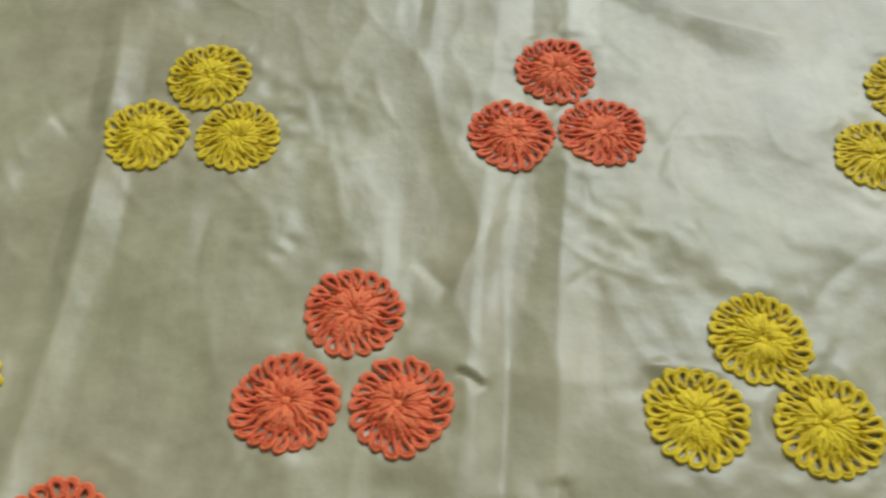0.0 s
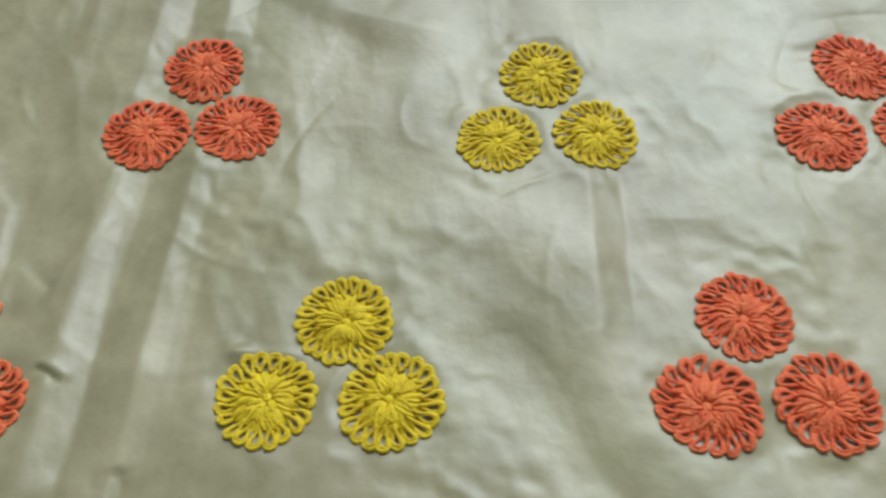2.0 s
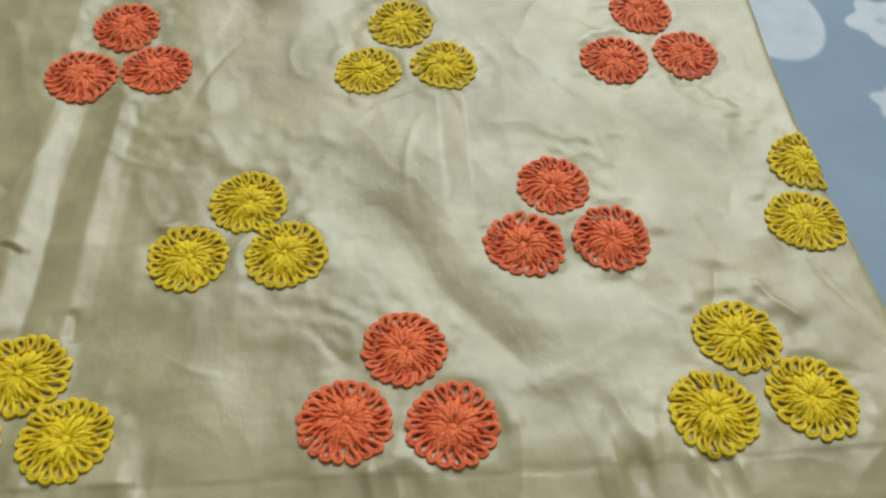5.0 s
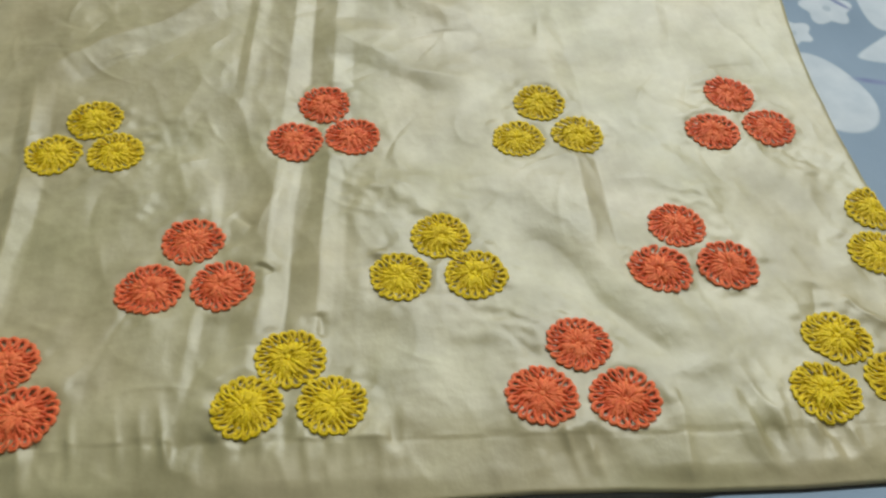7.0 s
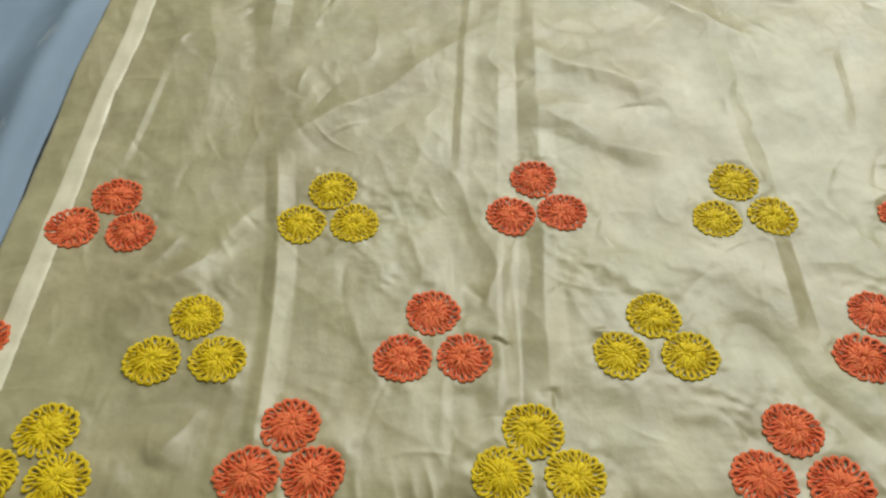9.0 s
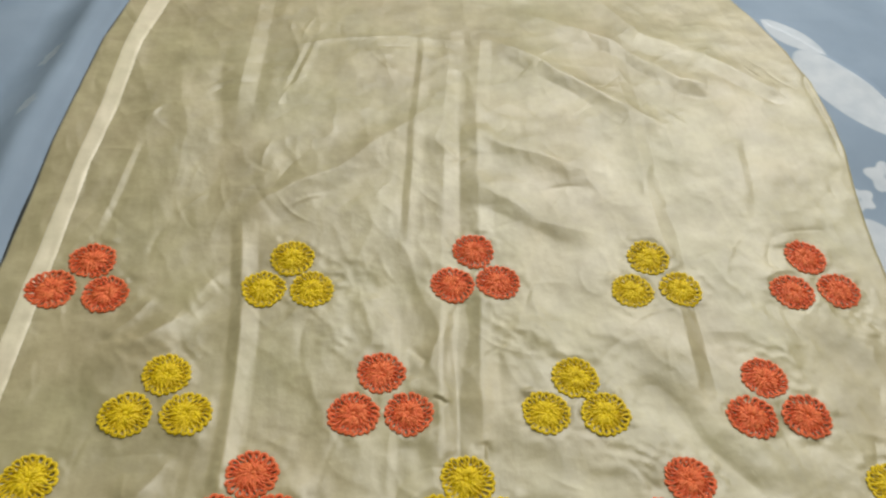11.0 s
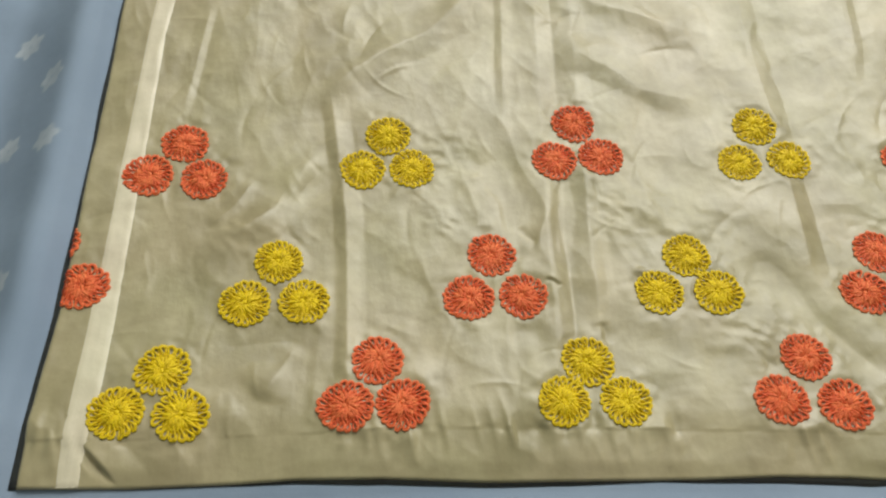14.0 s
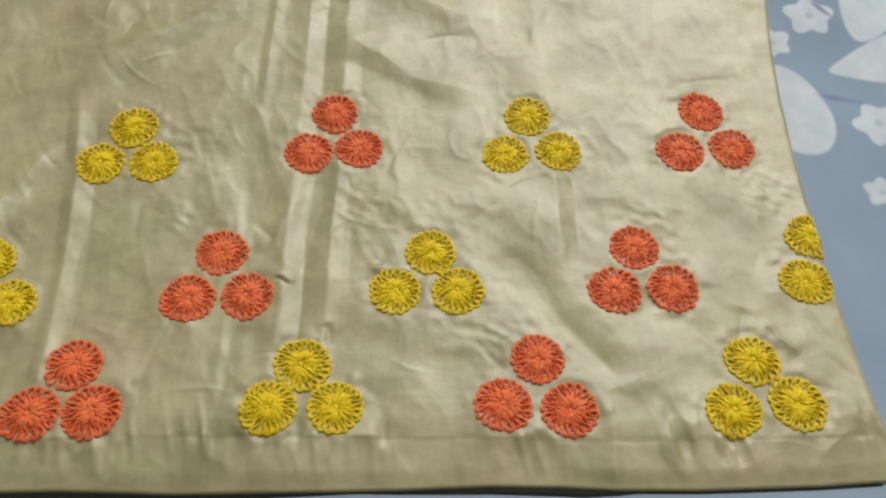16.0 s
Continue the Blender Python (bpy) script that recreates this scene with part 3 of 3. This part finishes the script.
    for cx, cy, rx, ry, turn, taper in ((0.374, 0.208, 0.027, 0.042, 0.2, 0.0), (0.466, 0.246, 0.052, 0.024, 0.10, 0.6), (0.466, 0.302, 0.040, 0.024, 1.05, 0.3), (0.405, 0.500, 0.020, 0.040, 0.5, 0.2), (0.425, 0.405, 0.030, 0.070, 0.42, 0.1), (0.50, 0.33, 0.03, 0.05, -0.4, 0.2), (0.505, 0.16, 0.03, 0.045, 0.5, 0.2), (0.47, 0.06, 0.028, 0.04, -0.3, 0.1)):
        white = np.maximum(white, oval(cx, cy, rx, ry, turn, taper))
    for cx, cy, radius, turn in ((0.414, 0.294, 0.020, 0.2), (0.378, 0.270, 0.015, 0.5), (0.434, 0.190, 0.020, 0.6), (0.414, 0.132, 0.013, 0.1), (0.435, 0.02, 0.018, 0.4)):
        white = np.maximum(white, blossom(cx, cy, radius, 5, turn))
    slate = np.maximum(oval(0.416, 0.2135, 0.0165, 0.0024, -0.30, -0.4), oval(0.4255, 0.300, 0.010, 0.0020, -0.9, 0.0))
    ends = np.zeros(len(low))
    for key, values in (("white_print", white), ("faint_print", faint), ("slate_print", slate)):
        sheet.data.attributes.new(key, "FLOAT", "POINT").data.foreach_set("value", np.r_[values, ends].astype(np.float32))


# ---------------------------------------------------------------- the embroidered cloth
def build_cloth():
    nu, nv = 600, 860
    u = np.linspace(0, 1, nu)
    u = u - 0.10 * np.sin(2 * math.pi * u) / (2 * math.pi)
    v = np.linspace(0, 1, nv) ** 1.12
    uu, vv = np.meshgrid(u, v)
    y = -0.03 + vv * (CLOTH_TOP + 0.03)
    for _ in range(4):
        x = edge_left(y) + uu * (edge_right(y) - edge_left(y))
        hem = edge_hem(x)
        y = hem + vv * (CLOTH_TOP - hem)
    z = cloth_z(x, y)
    verts = np.stack([x, y, z], -1).reshape(-1, 3)
    idx = np.arange(nu * nv).reshape(nv, nu)
    faces = np.stack([idx[:-1, :-1], idx[:-1, 1:], idx[1:, 1:], idx[1:, :-1]], -1).reshape(-1, 4).tolist()
    loop = np.concatenate([idx[0, :-1], idx[:-1, -1], idx[-1, :0:-1], idx[:0:-1, 0]])
    edge = verts[loop]
    mid = np.array([0.03, 0.45])
    inward = np.sign(mid - edge[:, :2]) * np.c_[np.r_[np.zeros(nu - 1), np.ones(nv - 1), np.zeros(nu - 1), np.ones(nv - 1)], np.r_[np.ones(nu - 1), np.zeros(nv - 1), np.ones(nu - 1), np.zeros(nv - 1)]]
    rings, n = [], len(loop)
    for inn, down in ((0.0006, 0.0009), (0.0030, 0.0014), (0.020, 0.0012)):
        ring = edge.copy()
        ring[:, :2] += inward * inn
        ring[:, 2] -= down
        rings.append(ring)
    base, last = len(verts), loop
    for k in range(3):
        now = base + k * n + np.arange(n)
        faces += [(last[(i + 1) % n], last[i], now[i], now[(i + 1) % n]) for i in range(n)]
        last = now
    cloth = mesh_object("embroidered_cloth", np.concatenate([verts, *rings]), faces, SATIN)
    tagged(cloth, "beige satin garment panel with orange and yellow stitched flowers", "cloth")

    # garment's under layer on the sheet, near-black to stand for shade at the borders
    bu, bv = np.meshgrid(np.linspace(0, 1, 140), np.linspace(0, 1, 160))
    by = -0.03 + bv * (CLOTH_TOP + 0.02)
    for _ in range(3):
        peek = np.interp(by, [-0.02, 0.10, 0.30, 0.60], [0.0034, 0.0034, 0.0028, 0.0026]) + 0.0010 * lattice(0 * by, by, 0.05, 41)
        bx = edge_left(by) - peek + bu * (edge_right(by) - 0.012 - edge_left(by) + peek)
        drop = np.interp(bx, [-0.31, -0.20, -0.12, 0.0, 0.05, 0.12, 0.17, 0.20, 0.35], [0.0, 0.0006, 0.0032, 0.0022, 0.0008, 0.0036, 0.0044, 0.0012, 0.0014])
        by = edge_hem(bx) - drop + bv * (CLOTH_TOP - 0.03 - edge_hem(bx))
    bz = sheet_z(bx, by) + 0.0004
    ids = np.arange(bx.size).reshape(bx.shape)
    fs = np.stack([ids[:-1, :-1], ids[:-1, 1:], ids[1:, 1:], ids[1:, :-1]], -1).reshape(-1, 4)
    back = mesh_object("back_panel", np.stack([bx, by, bz], -1).reshape(-1, 3), fs, GAP_SHADE, cloth, label="under layer peeking out, near-black for the shade under the borders")
    thick = back.modifiers.new("thickness", "SOLIDIFY")
    thick.thickness, thick.offset = 0.0003, -1.0

    # paler strip along the side: a pressed fold's brightness, put in as colour
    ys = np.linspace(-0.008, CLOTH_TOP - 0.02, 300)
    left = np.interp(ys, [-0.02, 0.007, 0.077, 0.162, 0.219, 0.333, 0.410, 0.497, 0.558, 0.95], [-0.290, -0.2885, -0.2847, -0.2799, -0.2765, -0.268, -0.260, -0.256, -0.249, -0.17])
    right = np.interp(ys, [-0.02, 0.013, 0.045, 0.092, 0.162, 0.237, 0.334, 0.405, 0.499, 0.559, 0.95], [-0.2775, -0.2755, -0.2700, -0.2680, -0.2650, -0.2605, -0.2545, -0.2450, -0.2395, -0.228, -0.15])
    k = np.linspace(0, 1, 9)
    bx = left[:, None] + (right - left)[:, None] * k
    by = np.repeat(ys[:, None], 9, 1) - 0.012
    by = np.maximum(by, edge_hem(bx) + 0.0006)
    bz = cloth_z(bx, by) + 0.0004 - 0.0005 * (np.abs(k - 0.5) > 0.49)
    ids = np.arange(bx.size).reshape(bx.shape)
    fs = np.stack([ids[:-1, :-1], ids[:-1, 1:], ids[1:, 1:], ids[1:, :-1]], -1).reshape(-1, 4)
    mesh_object("lit_fold_strip", np.stack([bx, by, bz], -1).reshape(-1, 3), fs, LIT_FOLD, cloth, label="paler strip along the side, a pressed fold's lit face as colour")

    return cloth


def tube(path, radius, sides, closed=False, flat=1.0):
    """A thread along a path: a ring of verts at each point."""
    path = np.asarray(path, float)
    n = len(path)
    ahead = np.roll(path, -1, 0) - np.roll(path, 1, 0) if closed else np.gradient(path, axis=0)
    ahead = ahead / np.maximum(np.linalg.norm(ahead, axis=1), 1e-9)[:, None]
    up = np.array([0, 0, 1.0])
    side = np.cross(ahead, up)
    side = side / np.maximum(np.linalg.norm(side, axis=1), 1e-9)[:, None]
    top = np.cross(side, ahead)
    radius = np.broadcast_to(np.asarray(radius, float), (n,))
    a = np.linspace(0, 2 * math.pi, sides, endpoint=False)
    verts = path[:, None] + radius[:, None, None] * (np.cos(a)[None, :, None] * side[:, None] + flat * np.sin(a)[None, :, None] * top[:, None])
    faces = []
    for i in range(n if closed else n - 1):
        j = (i + 1) % n
        faces += [(i * sides + k, i * sides + (k + 1) % sides, j * sides + (k + 1) % sides, j * sides + k) for k in range(sides)]
    if not closed:
        faces += [tuple(range(sides - 1, -1, -1)), tuple((n - 1) * sides + k for k in range(sides))]
    return verts.reshape(-1, 3), faces


def build_flower(cloth, fx, fy, thread, rng):
    """One stitched flower: a raised spun middle and a ring of looped petals, lying on the cloth."""
    mat = ORANGE if thread == "o" else YELLOW
    big = 0.0168 * rng.uniform(0.97, 1.03)
    squash, spin = rng.uniform(0.98, 1.02), rng.uniform(0, 6.28)
    bulge, dent = rng.uniform(0, 6.28), rng.uniform(0, 6.28)
    count = rng.randint(18, 21)
    swirl = rng.uniform(0.04, 0.14) * rng.choice((-1, 1))

    def lay(r, a, up):
        return on_cloth(fx + r * np.cos(a) * squash, fy + r * np.sin(a) / squash, up)

    # spun middle with radial ribs and a knot
    strands = rng.randint(24, 28)
    ribs, rings = strands * 3, np.array([0.0, 0.06, 0.12, 0.19, 0.28, 0.39, 0.50, 0.59, 0.63])
    high = np.array([0.4, 0.5, 1.0, 1.7, 2.0, 1.8, 1.3, 0.8, 0.2]) / 1000 * rng.uniform(0.8, 1.15)
    a = np.linspace(0, 2 * math.pi, ribs, endpoint=False)
    off = np.array([rng.uniform(-0.0012, 0.0012), rng.uniform(-0.0012, 0.0012)])
    tall = np.repeat([rng.uniform(-0.0003, 0.0004) for _ in range(strands)], 3)
    longer = np.repeat([rng.uniform(-0.10, 0.08) for _ in range(strands)], 3)
    skew = np.repeat([rng.uniform(-0.05, 0.05) for _ in range(strands)], 3)
    groove = np.where(np.arange(ribs) % 3 == 0, -0.00055, 0.0)
    pts = []
    for r, hgt in zip(rings[1:], high[1:]):
        part = min(1.0, max(0.0, (r - 0.08) / 0.15))
        wave = (groove + tall) * part + 0.00010 * np.array([rng.uniform(-1, 1) for _ in range(ribs)])
        lean = swirl * 1.3 * (0.60 - r)
        rr = big * r * (1 + longer * (r > 0.45))
        p = lay(rr, a + spin + lean + skew * r, np.maximum(hgt + wave, 0.0001))
        p[:, :2] += off * max(0.0, 1 - 2.5 * r)
        pts.append(p)
    verts = np.concatenate([lay(np.zeros(1), np.zeros(1), np.full(1, high[0])), *pts])
    verts[0, :2] += off
    faces = [(0, 1 + k, 1 + (k + 1) % ribs) for k in range(ribs)]
    for q in range(len(rings) - 2):
        faces += [(1 + q * ribs + k, 1 + (q + 1) * ribs + k, 1 + (q + 1) * ribs + (k + 1) % ribs, 1 + q * ribs + (k + 1) % ribs) for k in range(ribs)]
    # loose strands over the middle, long ones below and short ones on top, and the knot
    bits, lie = [verts], np.linspace(0, 1, 7)
    for layer, (number, r0, r1, low, fat) in enumerate(((30, 0.24, 0.66, -0.0001, 0.00080), (24, 0.15, 0.52, 0.0002, 0.00072), (17, 0.06, 0.34, 0.0004, 0.00066))):
        for k in range(number):
            a0 = spin + 2 * math.pi * (k + rng.uniform(-0.4, 0.4)) / number + 0.3 * layer
            start, stop = r0 + rng.uniform(-0.05, 0.06), r1 * rng.uniform(0.80, 1.10)
            r = big * (start + (stop - start) * lie)
            up = np.interp(r / big, rings, high) + low + rng.uniform(-0.0002, 0.0003) - 0.0002 * lie**2
            line = lay(r, a0 + swirl * lie + rng.uniform(-0.42, 0.42) * lie, up)
            line[:, :2] += off * np.maximum(0.0, 1 - 2.5 * r / big)[:, None]
            vs, fs = tube(line, fat * rng.uniform(0.8, 1.15) * (0.45 + 0.55 * np.sin(math.pi * (0.08 + 0.84 * lie))), 6, flat=0.75)
            base = sum(len(b) for b in bits)
            bits.append(vs)
            faces += [tuple(base + i for i in f) for f in fs]
    knot = bmesh.new()
    bmesh.ops.create_icosphere(knot, subdivisions=2, radius=1.0)
    centre = lay(np.zeros(1), np.zeros(1), np.full(1, 0.0012))[0] + np.r_[off, 0]
    knot_verts = [centre + np.array(v.co) * (0.0016, 0.0015, 0.0008) * (1 + 0.16 * math.sin(9 * v.co.x + 7 * v.co.y + spin)) for v in knot.verts]
    knot_faces = [tuple(v.index for v in f.verts) for f in knot.faces]
    knot.free()
    verts = np.concatenate(bits)
    middle = lay(np.zeros(1), np.zeros(1), np.zeros(1))[0]
    flower = mesh_object("embroidered_flower", verts, faces, mat, cloth, label="orange thread flower with looped petals" if thread == "o" else "yellow thread flower with looped petals", at=middle)

    mesh_object("knot", knot_verts, knot_faces, mat, flower, at=centre)

    # looped petals
    step = 2 * math.pi / count
    s = np.linspace(0.0, 2 * math.pi, 23)
    for k in range(count):
        turn = spin + (k + rng.uniform(-0.12, 0.12)) * step
        reach = big * rng.uniform(0.965, 1.03) * (1 + 0.016 * math.cos(2 * (turn - bulge)) + 0.016 * math.cos(3 * (turn - dent)))
        thick = 0.00076 * rng.uniform(0.86, 1.14)
        wide = 0.5 * step * rng.uniform(0.88, 1.24)
        out = (1 - np.cos(s)) / 2
        inner = big * rng.uniform(0.48, 0.58)
        flip = rng.choice((1, 1, 1, -0.5))
        lift = rng.uniform(-0.0001, 0.0002)
        # two plies of thread, the inner one laid a little over the outer
        vs, fs, over = [], [], rng.uniform(-0.0001, 0.00035)
        for ply, (shrink, narrow, height) in enumerate(((0.0, 1.0, 0.0), (0.00085, 0.76, over))):
            r = inner + (reach - thick - shrink - inner) * out**0.85
            ang = turn + narrow * wide * np.sin(s) * np.sin(s / 2) ** 1.1 + swirl * out**1.6
            rise = 0.00026 + height + 0.8 * np.interp(r / big, rings, high) + 0.00034 * np.sin(math.pi * (0.18 + 0.74 * out)) + 0.00036 * flip * np.sin(s) + lift
            path = lay(r, ang, rise)
            pv, pf = tube(path, thick * (1 + 0.10 * np.sin(7 * s + k + 2 * ply) - 0.25 * (1 - out)), 6, flat=0.85)
            fs += [tuple(len(vs) * len(pv) + i for i in f) for f in pf]
            vs.append(pv)
        vs = np.concatenate(vs)
        mesh_object("petal", vs, fs, mat, flower, at=path[11])


build_room()
build_sheet()
CLOTH = build_cloth()
dice = random.Random(11)
for fx, fy, thread in FLOWERS:
    build_flower(CLOTH, fx, fy - 0.0006, thread, dice)
